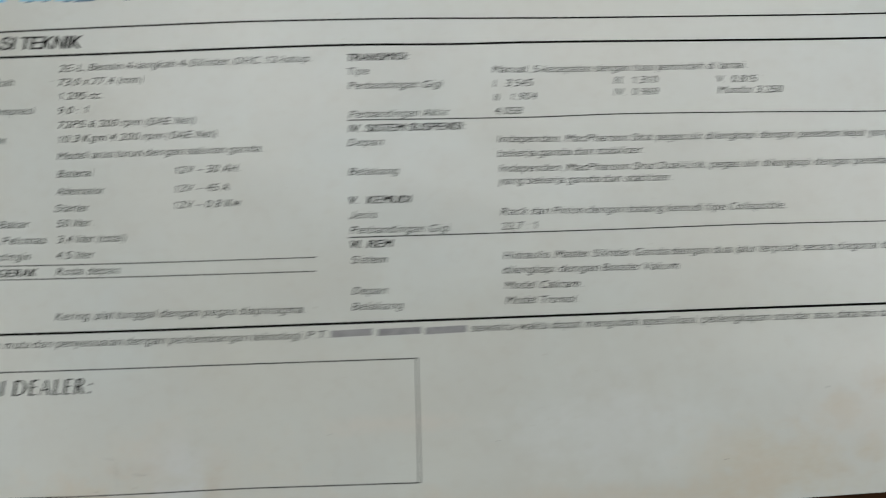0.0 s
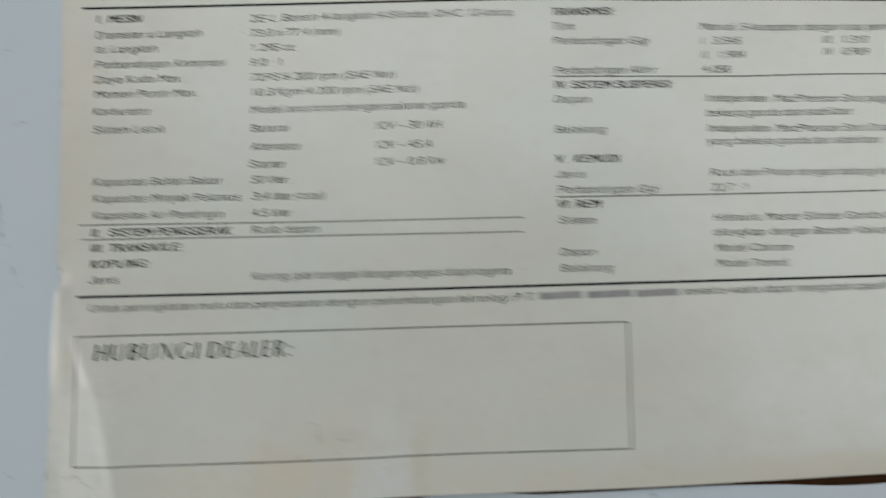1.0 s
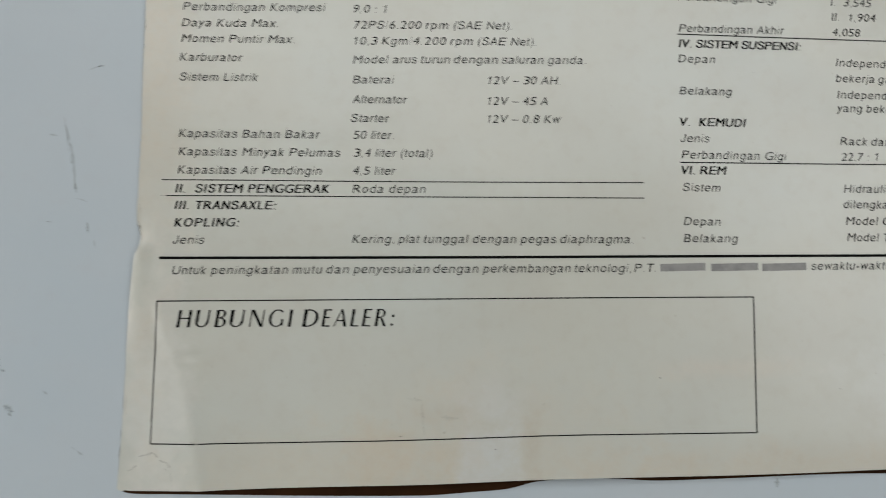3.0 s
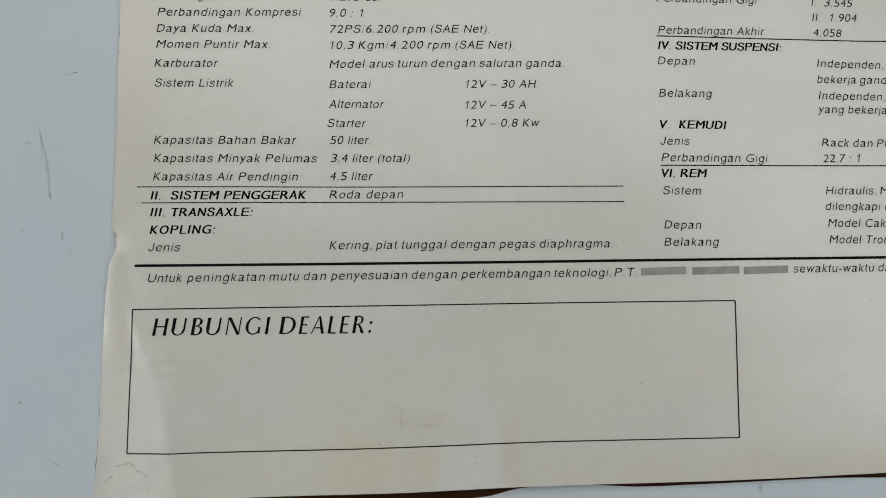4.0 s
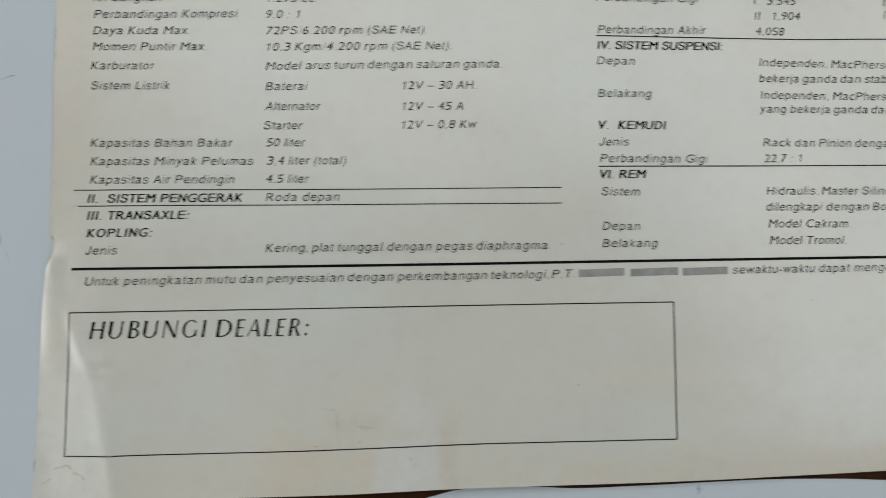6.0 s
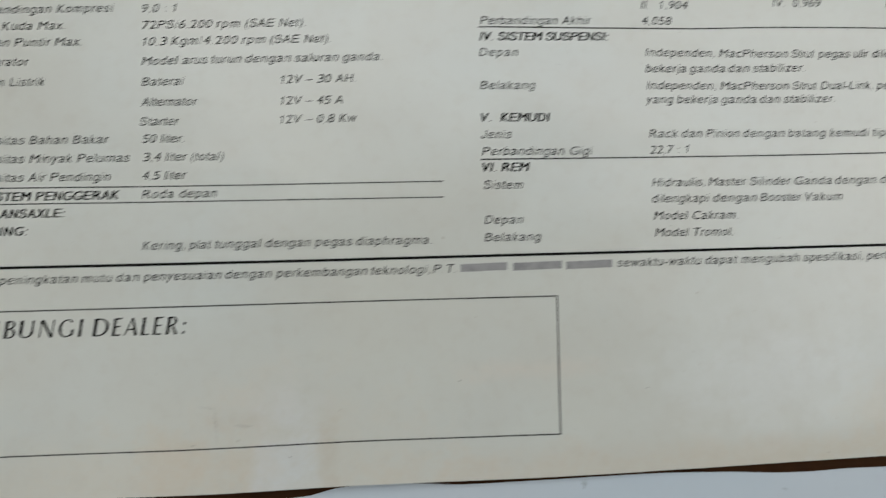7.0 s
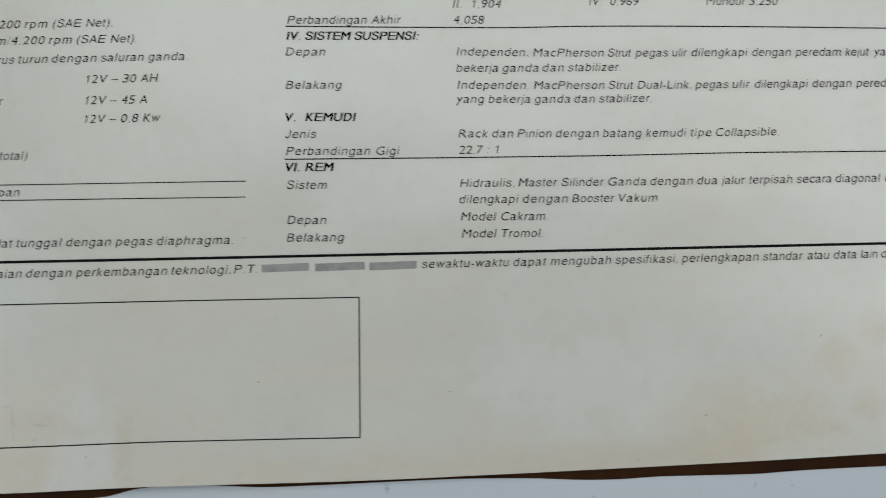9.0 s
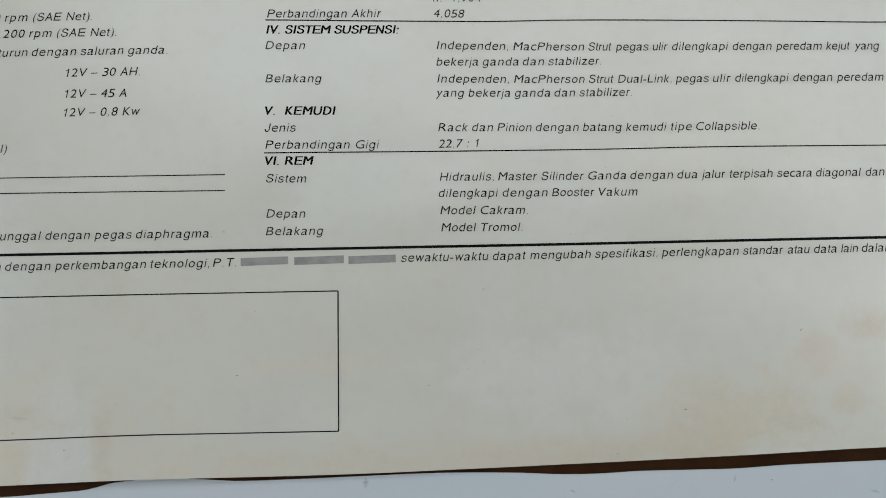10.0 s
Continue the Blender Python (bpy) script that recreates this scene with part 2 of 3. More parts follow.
for p, q in around(EY0 + FR, EY1 - FR, EZ0 + FR, EZ1 - FR, (EY0, EZ0), (EY1, EZ1)):
    part("frame", block((X1 + 0.005, p[0], p[1]), (X1 + 0.03, q[0], q[1]), 0.003), FRAME_PAINT, window)

# ---- the table ----
TX0, TX1, TY0, TY1 = -0.42, 0.78, -0.22, 0.48
table = tagged(new("table"), "white laminate table with scuffs and small scratches", "table")
table.location = (0.18, 0.13, 0.0)


def on_table(lo, hi, bevel):
    bm = block(lo, hi, bevel)
    bmesh.ops.translate(bm, vec=-table.location, verts=bm.verts)
    return bm


part("tabletop", on_table((TX0, TY0, TOP - 0.028), (TX1, TY1, TOP), 0.003), LAMINATE, table)
for lx in (TX0 + 0.03, TX1 - 0.07):
    for ly in (TY0 + 0.03, TY1 - 0.07):
        part("leg", on_table((lx, ly, 0.0), (lx + 0.04, ly + 0.04, TOP - 0.028), 0.003), STEEL, table, "grey metal leg")


def mark(name, x0, y0, x1, y1, width, mat, lift=0.02, seed=1, bend=0.0, parent=None, height=None):
    """A thin uneven smear from one point to another (mm), wider in its middle."""
    rng = random.Random(seed)
    bm = bmesh.new()
    along_x, along_y = x1 - x0, y1 - y0
    length = math.hypot(along_x, along_y) or 1.0
    nx, ny = -along_y / length, along_x / length
    n, rows = 14, []
    for i in range(n + 1):
        t = i / n
        off = bend * math.sin(math.pi * t) + rng.uniform(-0.09, 0.09) * min(width, 0.9)
        w = width * (0.12 + 0.88 * math.sin(math.pi * (0.04 + 0.92 * t))) * rng.uniform(0.45, 1.0) / 2
        row = []
        for side in (-1, 1):
            px, py = x0 + along_x * t + nx * (off + side * w), y0 + along_y * t + ny * (off + side * w)
            pz = height(px, py) + lift if height else lift
            base = Vector((0, 0, 0)) if height else Vector((0, 0, TOP)) - parent.location
            row.append(bm.verts.new(Vector((px * MM, py * MM, pz * MM)) + base))
        rows.append(row)
    across = bm.loops.layers.uv.new("across")
    for a, b in zip(rows, rows[1:]):
        face = bm.faces.new((a[0], b[0], b[1], a[1]))
        for loop, u in zip(face.loops, (0, 0, 1, 1)):
            loop[across].uv = (u, 0)
    bmesh.ops.recalc_face_normals(bm, faces=bm.faces)
    if sum(f.normal.z for f in bm.faces) < 0:
        bmesh.ops.reverse_faces(bm, faces=bm.faces)
    return part(name, bm, mat, parent)


for k, (x0, y0, x1, y1, w, bend, mat) in enumerate((
    (-11.2, 63.2, -10.3, 57.0, 0.45, 0.1, FAINT),
    (-11.0, 61.8, -8.9, 50.6, 1.1, 0.35, FAINT),
    (-9.1, 51.6, -8.7, 50.0, 1.0, 0.0, SMUDGE),
    (-8.9, 49.0, -6.9, 48.4, 0.4, 0.1, FAINT),
    (-6.8, 45.0, -6.6, 43.0, 0.8, 0.0, SMUDGE),
    (-5.6, 41.8, -5.2, 40.6, 0.45, 0.0, FAINT),
    (-13.8, 45.1, -12.5, 44.9, 0.4, 0.0, FAINT),
    (-7.4, 71.4, -4.7, 72.2, 0.34, 0.12, SMUDGE),
    (-5.7, 72.1, -4.8, 72.3, 0.45, 0.0, SPECK),
    (-8.8, 86.1, -7.7, 86.2, 0.5, 0.0, SMUDGE),
    (-26.3, 63.0, -25.1, 63.2, 1.0, 0.0, SMUDGE),
    (-13.6, 60.1, -12.2, 59.9, 0.8, 0.0, FAINT),
    (-30.1, 24.6, -29.2, 24.5, 1.1, 0.0, SMUDGE),
    (-24.6, 17.9, -22.4, 15.7, 1.0, 0.15, FAINT),
    (-19.6, 14.2, -17.9, 13.1, 1.7, 0.0, SMUDGE),
    (-18.9, 12.9, -18.2, 12.4, 0.8, 0.0, SMUDGE),
    (-20.4, 20.2, -19.5, 19.8, 0.7, 0.0, SMUDGE),
    (-13.2, 16.5, -12.5, 15.9, 0.6, 0.0, SMUDGE),
    (-8.4, 7.3, -7.6, 6.7, 0.4, 0.0, FAINT),
    (-7.2, 6.5, -6.5, 5.9, 0.45, 0.0, SPECK),
    (-28.6, 48.2, -22.8, 40.6, 1.8, -0.9, GHOST),
    (-23.4, 41.6, -20.0, 19.6, 1.8, -0.7, GHOST),
    (111.5, 0.4, 111.3, -1.2, 1.7, 0.0, FAINT),
    (173.1, -0.2, 172.8, -1.5, 0.4, 0.05, SMUDGE),
    (179.0, -1.2, 179.3, -1.2, 0.35, 0.0, SPECK),
    (163.5, -2.2, 163.9, -2.3, 0.35, 0.0, SMUDGE),
    (145.4, -2.2, 146.4, -2.7, 0.6, 0.0, FAINT),
    (195.4, -3.2, 197.0, -3.6, 0.8, 0.0, FAINT),
)):
    mark("scuff_mark", x0, y0, x1, y1, w, mat, seed=k, bend=bend, parent=table)

# ---- the leaflet ----
WIDE, TALL = 210.0, 297.0
LEFT = [(-10, -0.6), (0, -0.45), (8, -0.05), (17, 0.32), (26, 0.65), (31, 0.9), (35.4, 1.31), (37.8, 1.5), (39.2, 1.7), (40.1, 2.2), (41.2, 2.65), (42.2, 2.75), (43.4, 2.5), (44.6, 1.98), (46, 1.78), (48.3, 1.82), (54.5, 2.0), (64, 2.2), (82, 2.4), (297, 2.7)]
BOTTOM = [(-0.6, 0.35), (-0.2, 0.1), (0.3, -0.08), (0.9, 0.06), (1.6, -0.06), (4, -0.05), (11.7, 0.05), (30, 0.45), (49.6, 0.78), (70.5, 1.3), (79.2, 1.42), (107, 1.47), (124.3, 1.8), (153.8, 2.43), (177, 3.2), (197.2, 3.96), (210, 4.4)]
UNDER = [(-0.7, 1.0), (-0.1, 0.3), (0.5, -0.2), (1.6, -0.5), (4, -0.66), (10, -0.8), (30, -1.3), (50.8, -1.6), (57.8, -1.2), (64.9, -0.7), (69.5, 0.4), (76.6, 0.9), (83.6, 0.7), (90.2, 0.3), (97.7, 0.4), (124.3, 1.0), (136.5, 0.8), (144.4, 0.4), (150.5, 0.4), (157, 0.7), (173.4, 0.8), (180.4, 1.2), (189.8, 1.5), (197.7, 1.7), (210, 1.9)]


def dip(d, w):
    return math.exp(-(d / w) ** 2)


# the way the folded leaflet bulges and sags, as waves across and up the page, mm
BULGE = [
    (-0.025, 0.241, -0.043, -0.023),
    (0.581, -0.065, -0.096, 0.059),
    (-0.528, -0.111, 0.053, 0.025),
    (-0.647, 0.086, 0.061, -0.051),
    (-0.024, -0.127, 0.027, 0.006),
    (-0.118, -0.068, 0.019, 0.052),
    (-0.063, 0.022, -0.012, -0.002),
]


FOLD = [(0, 13.6), (6, 12.6), (12, 11.55), (19, 10.3), (22.4, 9.3), (26, 7.4), (32, 5.2), (42, 3.0), (297, 2.5)]


def relief(x, y):
    """Height of the printed face above the table, mm: a broad bulge, soft waves, a folded left strip, a dent and a nick."""
    u, v = min(max(x / WIDE, 0), 1) * math.pi, min(max(y / 105, 0), 1) * math.pi
    z = PRINT + sum(c * math.cos(i * u) * math.cos(j * v) for i, row in enumerate(BULGE) for j, c in enumerate(row))
    z += 0.03 * math.sin((x + 0.6 * y) / 6.5) + 0.17 * noise.noise((x / 24, y / 13, 0.3)) + 0.055 * noise.noise((x / 9, y / 6, 1.7))
    fold = along(FOLD, y)                          # the old fold leans in towards the nick in the edge
    reach = min(max((46 - y) / 12, 0.0), 1.0)
    d = x - fold
    z += reach * (0.75 * math.exp(-max(d, 0.0) / 10.0) - 0.108 * math.hypot(min(d, 0.0), 0.6) - 0.05 + 0.15 * dip(d, 1.5))
    z -= 0.2 * dip(x - 11.6, 1.8) * dip(y - 22.2, 0.6) - 0.12 * dip(x - 9.4, 1.6) * dip(y - 23.2, 0.9)
    z += 0.07 * dip(x - fold - 0.6, 0.9) * dip(y - 3.5, 5.5)
    z += 0.40 * dip(x - 2.9, 1.5) * dip(y - 40.8, 2.2)
    if x < 22:                                   # the crumpled left margin
        z += 0.5 * dip(x, 8.0) * dip(y - 34, 26) * (abs(noise.noise((x / 5, y / 10, 5.0))) - 0.2)
        z += 0.1 * dip(x - 4, 4.5) * dip(y - 3, 4.5) * abs(noise.noise((x / 2.2, y / 1.8, 9.0)))
    z -= 0.06 * dip(x - 49.9, 0.5) * dip(y - 12.5, 3.0)
    z += 0.03 * dip(x - 4.6, 2.6) * dip(y - 3.6, 1.3) * math.sin(x * 2.2)
    return 0.2 + 0.5 * (z - 0.2 + math.hypot(z - 0.2, 0.15))


def sheet(outline_bottom, height, thick, nx, ny, left_edge, tall, worn):
    """A sheet of paper with its own thickness, following height(x, y)."""
    bm = bmesh.new()
    faces = []
    for layer in (0, 1):
        grid = []
        for j in range(ny + 1):
            row = []
            for i in range(nx + 1):
                u, v = (i / nx) ** 1.25, (j / ny) ** 1.35
                y = v * tall
                left = along(left_edge, y) + 0.09 * noise.noise((0.5, y / 1.6, worn))
                x = left + u * (WIDE - left)
                base = along(outline_bottom, x)
                y = base + v * (tall - base)
                row.append(bm.verts.new((x * MM, y * MM, (height(x, y) - layer * thick) * MM)))
            grid.append(row)
        faces.append(grid)
    top, low = faces
    for j in range(ny):
        for i in range(nx):
            bm.faces.new((top[j][i], top[j][i + 1], top[j + 1][i + 1], top[j + 1][i])).smooth = True
            bm.faces.new((low[j][i], low[j + 1][i], low[j + 1][i + 1], low[j][i + 1])).smooth = True
    for i in range(nx):
        bm.faces.new((top[0][i], low[0][i], low[0][i + 1], top[0][i + 1]))
        bm.faces.new((top[ny][i], top[ny][i + 1], low[ny][i + 1], low[ny][i]))
    for j in range(ny):
        bm.faces.new((top[j][0], top[j + 1][0], low[j + 1][0], low[j][0]))
        bm.faces.new((top[j][nx], low[j][nx], low[j + 1][nx], top[j + 1][nx]))
    for e in bm.edges:
        e.smooth = len({f.smooth for f in e.link_faces}) == 1
    return bm


def under_height(x, y):
    """The brown sheet hangs under the front leaf and comes down to the table along its bottom edge."""
    t = min(max((y - 2.0) / 9.0, 0.0), 1.0)
    return 0.13 + max(relief(x, y) - 0.45, 0.0) * t * t * (3 - 2 * t)


brochure = tagged(new("brochure"), "aged folded car specification brochure lying on the white table", "brochure")
brochure.location = (0.0, 0.0, TOP)
# 0.05 mm of brown past the left edge draws that edge's thin shadow line
under_sheet = part("under_sheet", sheet(UNDER, under_height, 0.1, 150, 260, [(y, x - 0.05) for y, x in LEFT], TALL, 3.0), BROWN, brochure, "dark brown sheet under the front leaf")
front_leaf = part("front_leaf", sheet(BOTTOM, relief, 0.06, 230, 330, LEFT, TALL, 7.0), PAPER, brochure, "yellowed cream paper with black print and stains")

INK_LIFT = 0.035


def on_page(x, y, lift=INK_LIFT):
    return (x * MM, y * MM, (relief(x, y) + lift) * MM)


# ---- printing ----
def letters(text):
    """The outline of built-in lettering as points and faces, with its left end at 0."""
    curve = bpy.data.curves.new("line", "FONT")
    curve.body, curve.resolution_u = text, 3
    curve.fill_mode = "FRONT"
    ob = new("line", curve)
    bpy.context.view_layer.update()
    me = bpy.data.meshes.new_from_object(ob.evaluated_get(bpy.context.evaluated_depsgraph_get()))
    bpy.data.objects.remove(ob)
    bpy.data.curves.remove(curve)
    return me


def class_of(table, ch, other):
    return next((value for group, value in table.items() if ch in group), other)


# proportions of the leaflet's slanted grotesque, in ems: advance, then the white on each side of a letter
ADVANCE = {"ijl": 0.222, "ftI .,:/": 0.278, "r()-": 0.333, "cksvxyzJ": 0.5, "FTZ": 0.611, "ABEKPSVXY": 0.667, "CDHNRUw": 0.722, "GOQ": 0.778, "mM": 0.833}
LEFT_WHITE = {"bhiklmnprBDEFHKLMNPRu()": 0.07, "I": 0.091, "ATVXvwxyft7–": 0.014, "/": 0.07, ".,:": 0.103, "24z": 0.028}
RIGHT_WHITE = {"dghilmnuqHMNU": 0.067, "I": 0.09, "ATVXKRkvwxyfr–": 0.01, "/": 0.09, ".,:": 0.1, "ELcsz": 0.03}
SLANTING = "AVXKMNkvwxyz7/24"


def smooth(points, steps=4):
    """A soft line through points."""
    if len(points) < 3:
        return points
    out = []
    for k in range(len(points) - 1):
        p0, p1, p2, p3 = (points[min(max(k + j, 0), len(points) - 1)] for j in (-1, 0, 1, 2))
        for n in range(steps):
            t = n / steps
            out.append(tuple(0.5 * (2 * b + (c - a) * t + (2 * a - 5 * b + 4 * c - d) * t * t + (3 * b - a - 3 * c + d) * t ** 3) for a, b, c, d in zip(p0, p1, p2, p3)))
    return out + [points[-1]]


def pen(points, w):
    """The four-cornered pieces of a stroke of even width."""
    line = smooth(points)
    sides = []
    for k, (x, y) in enumerate(line):
        (xa, ya), (xb, yb) = line[max(k - 1, 0)], line[min(k + 1, len(line) - 1)]
        d = math.hypot(xb - xa, yb - ya) or 1.0
        nx, ny = -(yb - ya) / d * w / 2, (xb - xa) / d * w / 2
        sides.append(((x + nx, y + ny), (x - nx, y - ny)))
    return [(a[0], a[1], b[1], b[0]) for a, b in zip(sides, sides[1:])]


def ring(cx, cy, rx, ry):
    return [(cx + rx * math.cos(k * math.pi / 8), cy + ry * math.sin(k * math.pi / 8)) for k in range(17)]


S_LINE = [(0.535, 0.52), (0.505, 0.63), (0.335, 0.692), (0.165, 0.635), (0.125, 0.525), (0.185, 0.43), (0.335, 0.385), (0.505, 0.32), (0.572, 0.2), (0.505, 0.077), (0.33, 0.026), (0.15, 0.085), (0.095, 0.225)]


def drawn(ch):
    """Letters in which the built-in font departs most from the leaflet's face, as pen strokes."""
    w = 0.086
    if ch == "S":
        return pen(S_LINE, w + 0.004)
    if ch == "s":
        return pen([(0.032 + (x - 0.049) * 0.757, -0.012 + (y + 0.019) * 0.725) for x, y in S_LINE], w - 0.008)
    if ch == "g":
        return pen(ring(0.269, 0.262, 0.186, 0.233), w - 0.004) + pen([(0.456, 0.523), (0.456, 0.2), (0.456, -0.04), (0.43, -0.125), (0.355, -0.172), (0.26, -0.178), (0.155, -0.15), (0.095, -0.075)], w - 0.004)
    if ch == "J":
        return pen([(0.382, 0.718), (0.382, 0.45), (0.38, 0.19), (0.33, 0.065), (0.222, 0.026), (0.115, 0.065), (0.065, 0.22)], w + 0.006)
    if ch == "1":
        return pen([(0.316, 0.0), (0.316, 0.703)], w) + pen([(0.11, 0.535), (0.21, 0.55), (0.275, 0.61), (0.3, 0.7)], w - 0.02)
    if ch == "t":
        return pen([(0.137, 0.655), (0.137, 0.4), (0.137, 0.13), (0.158, 0.05), (0.205, 0.032), (0.255, 0.036)], w - 0.002) + pen([(0.014, 0.488), (0.255, 0.488)], w - 0.018)
    if ch == "r":
        return pen([(0.118, 0.523), (0.118, 0.0)], w) + pen([(0.122, 0.3), (0.15, 0.41), (0.22, 0.475), (0.325, 0.485)], w - 0.004)
    return None


def stepped(value, before, after):
    """Carries a value from one row of marks to another, evenly between them."""
    return float(np.interp(value, before, after))


GLYPHS = {}
WORD_GAP = 0.72      # white between words, mm


def glyph(ch):
    """A character's pieces (each a run of corners, in ems) and its advance."""
    if ch in GLYPHS:
        return GLYPHS[ch]
    wide = class_of(ADVANCE, ch, 0.556)
    pieces = drawn(ch)
    if ch == " ":
        pieces = []
    elif pieces is None:
        me = letters(ch)
        xs, ys = [v.co.x for v in me.vertices], [v.co.y for v in me.vertices]
        x0, x1, y1 = min(xs), max(xs), max(ys)
        a, b = class_of(LEFT_WHITE, ch, 0.04), wide - class_of(RIGHT_WHITE, ch, 0.042)
        stem = 0.09
        across = ([x0, x1], [a, b])
        if ch not in SLANTING and x1 - x0 > 2.2 * stem:
            across = ([x0, x0 + stem, x1 - stem, x1], [a, a + 0.086, b - 0.086, b])
        if ch in "ij":
            up = ([-0.23, 0.0, 0.449, 0.52, y1], [-0.21, 0.0, 0.523, 0.622, 0.716])
        elif ch.islower():
            up = ([-0.23, -0.009, 0.458, 0.691], [-0.212, -0.012, 0.536, 0.722])
        elif ch.isalpha() or ch.isdigit():
            up = ([-0.009, 0.0, 0.682, 0.691], [-0.016, 0.0, 0.712, 0.728])
        elif ch in ".,:":
            up = ([-0.118, 0.0, 0.12, y1 + 0.001], [-0.13, 0.0, 0.082, max(0.088, y1 + 0.04)])
        else:
            up = ([-0.23, 0.0, 0.7], [-0.2, 0.0, 0.735])
        at = [(stepped(v.co.x, *across), stepped(v.co.y, *up)) for v in me.vertices]
        pieces = [tuple(at[i] for i in p.vertices) for p in me.polygons]
        bpy.data.meshes.remove(me)
    GLYPHS[ch] = pieces, wide
    return GLYPHS[ch]


def lettered(text, x0, y0, x1, y1, starts, cap, slant, mat, name, heavy=0.0, label=""):
    """A printed line whose baseline runs from (x0, y0) to (x1, y1) on the page, mm. starts: where its words begin.
    heavy: by how much the strokes are thickened, in mm, by striking the line again a little to the side."""
    size = cap / 0.718
    first, last = glyph(text[0]), glyph(text[-1])
    lead = min(x + slant * y for piece in first[0] for x, y in piece)
    trail = last[1] - max(x + slant * y for piece in last[0] for x, y in piece)
    natural = sum(glyph(ch)[1] for ch in text) - lead - trail
    loose = (x1 - x0) / (natural * size)
    broad = 1 + (0.1 if heavy else 0.4) * (loose - 1)                 # part of the line's looseness lies in the letters, the rest between them
    track = (x1 - x0 - natural * size * broad) / max(len(text) - 1, 1)
    words = [(text, x0 - lead * size * broad, broad, track)]
    if starts:
        words, ends = [], (*starts, x1 + WORD_GAP)
        for word, left, end in zip(text.split(), (x0, *starts), ends):
            corner = min(x + slant * y for piece in glyph(word[0])[0] for x, y in piece)
            rest = glyph(word[-1])[1] - max(x + slant * y for piece in glyph(word[-1])[0] for x, y in piece)
            plain = sum(glyph(ch)[1] for ch in word) - corner - rest
            ease = min(max((end - WORD_GAP - left) / (plain * size), loose * 0.9), loose * 1.08)
            fat = 1 + 0.4 * (ease - 1)
            words.append((word, left - corner * size * fat, fat, plain * size * (ease - fat) / max(len(word) - 1, 1)))
    bm = bmesh.new()
    lift = 0.0
    for word, at, broad, track in words:
        for ch in word:
            pieces, wide = glyph(ch)
            for strike in ((-1, 0, 1) if heavy else (0,)):
                lift = (lift + 0.0013) % 0.011
                for piece in pieces:
                    corners = []
                    for px, py in piece:
                        x = at + (px + slant * py) * size * broad + strike * heavy / 2
                        corners.append(bm.verts.new(on_page(x, y0 + (y1 - y0) * (x - x0) / (x1 - x0) + py * size, INK_LIFT + lift)))
                    bm.faces.new(corners)
            at += wide * size * broad + track
    bm.normal_update()
    bmesh.ops.reverse_faces(bm, faces=[f for f in bm.faces if f.normal.z < 0])
    return part(name, bm, mat, front_leaf, label)


def body(text, x0, y0, x1, y1, *starts):
    return lettered(text, x0, y0, x1, y1, starts, 1.42, 0.2, THIN_INK, "text_line")


def bold(text, x0, y0, x1, y1, *starts):
    return lettered(text, x0, y0, x1, y1, starts, 1.46, 0.2, INK, "heading", 0.135, "bold slanted black heading")


def title(text, x0, y0, x1, y1, *starts):
    return lettered(text, x0, y0, x1, y1, starts, 2.6, 0.2, INK, "title", 0.18, "large bold black title")


def ribbon(points, width):
    """A printed rule through page points, mm."""
    bm = bmesh.new()
    before = None
    (xa, _), (xb, _) = points[0], points[-1]
    n = max(4, int(abs(xb - xa) / 0.8))
    for i in range(n + 1):
        x = xa + (xb - xa) * i / n
        y = along(points, x)
        now = [bm.verts.new(on_page(x, y + s * width / 2)) for s in (-1, 1)]
        if before:
            bm.faces.new((before[0], now[0], now[1], before[1]))
        before = now
    return bm


def rule(width, *points, mat=None):
    return part("rule", ribbon(list(points), width), mat or INK, front_leaf)


def upright(x0, y0, x1, y1, width):
    bm = bmesh.new()
    before = None
    for i in range(19):
        t = i / 18
        x, y = x0 + t * (x1 - x0), y0 + t * (y1 - y0)
        now = [bm.verts.new(on_page(x + s * width / 2, y)) for s in (-1, 1)]
        if before:
            bm.faces.new((before[0], before[1], now[1], now[0]))
        before = now
    bmesh.ops.recalc_face_normals(bm, faces=bm.faces)
    return part("rule", bm, INK, front_leaf)


rule(0.32, (5.9, 98.55), (26.3, 98.58), (60.6, 98.5), (77.5, 98.42), (94.2, 98.17), (116.5, 97.79), (138.9, 97.4), (172.3, 96.49), (204, 95.45))
rule(0.44, (6.3, 93.67), (40.4, 93.2), (71.9, 93.05), (95.2, 93.0), (115, 92.59), (136, 92.58), (172, 91.57), (204, 90.55))
rule(0.2, (95.5, 77.9), (132.9, 77.53), (145, 77.67), (168, 77.15), (204, 76.02))
rule(0.2, (95.25, 54.95), (144.3, 54.9), (170.4, 54.97), (204, 54.6))
rule(0.17, (5.8, 52.14), (50.2, 51.49), (88.75, 51.38))
rule(0.17, (6.55, 49.39), (50.1, 48.89), (88.75, 48.7))
rule(0.46, (5.8, 38.72), (36.8, 38.6), (63.3, 38.55), (91, 38.62), (143.8, 38.73), (169.7, 38.84), (204, 38.9))
# the dealer's box
rule(0.2, (5.8, 31.41), (46.2, 31.49), (78.4, 31.58), (107.45, 31.57))
rule(0.2, (5.0, 7.67), (36.7, 7.91), (77.8, 8.6), (107.3, 8.51))
upright(5.0, 7.67, 5.8, 31.41, 0.2)
upright(107.3, 8.51, 107.45, 31.57, 0.22)


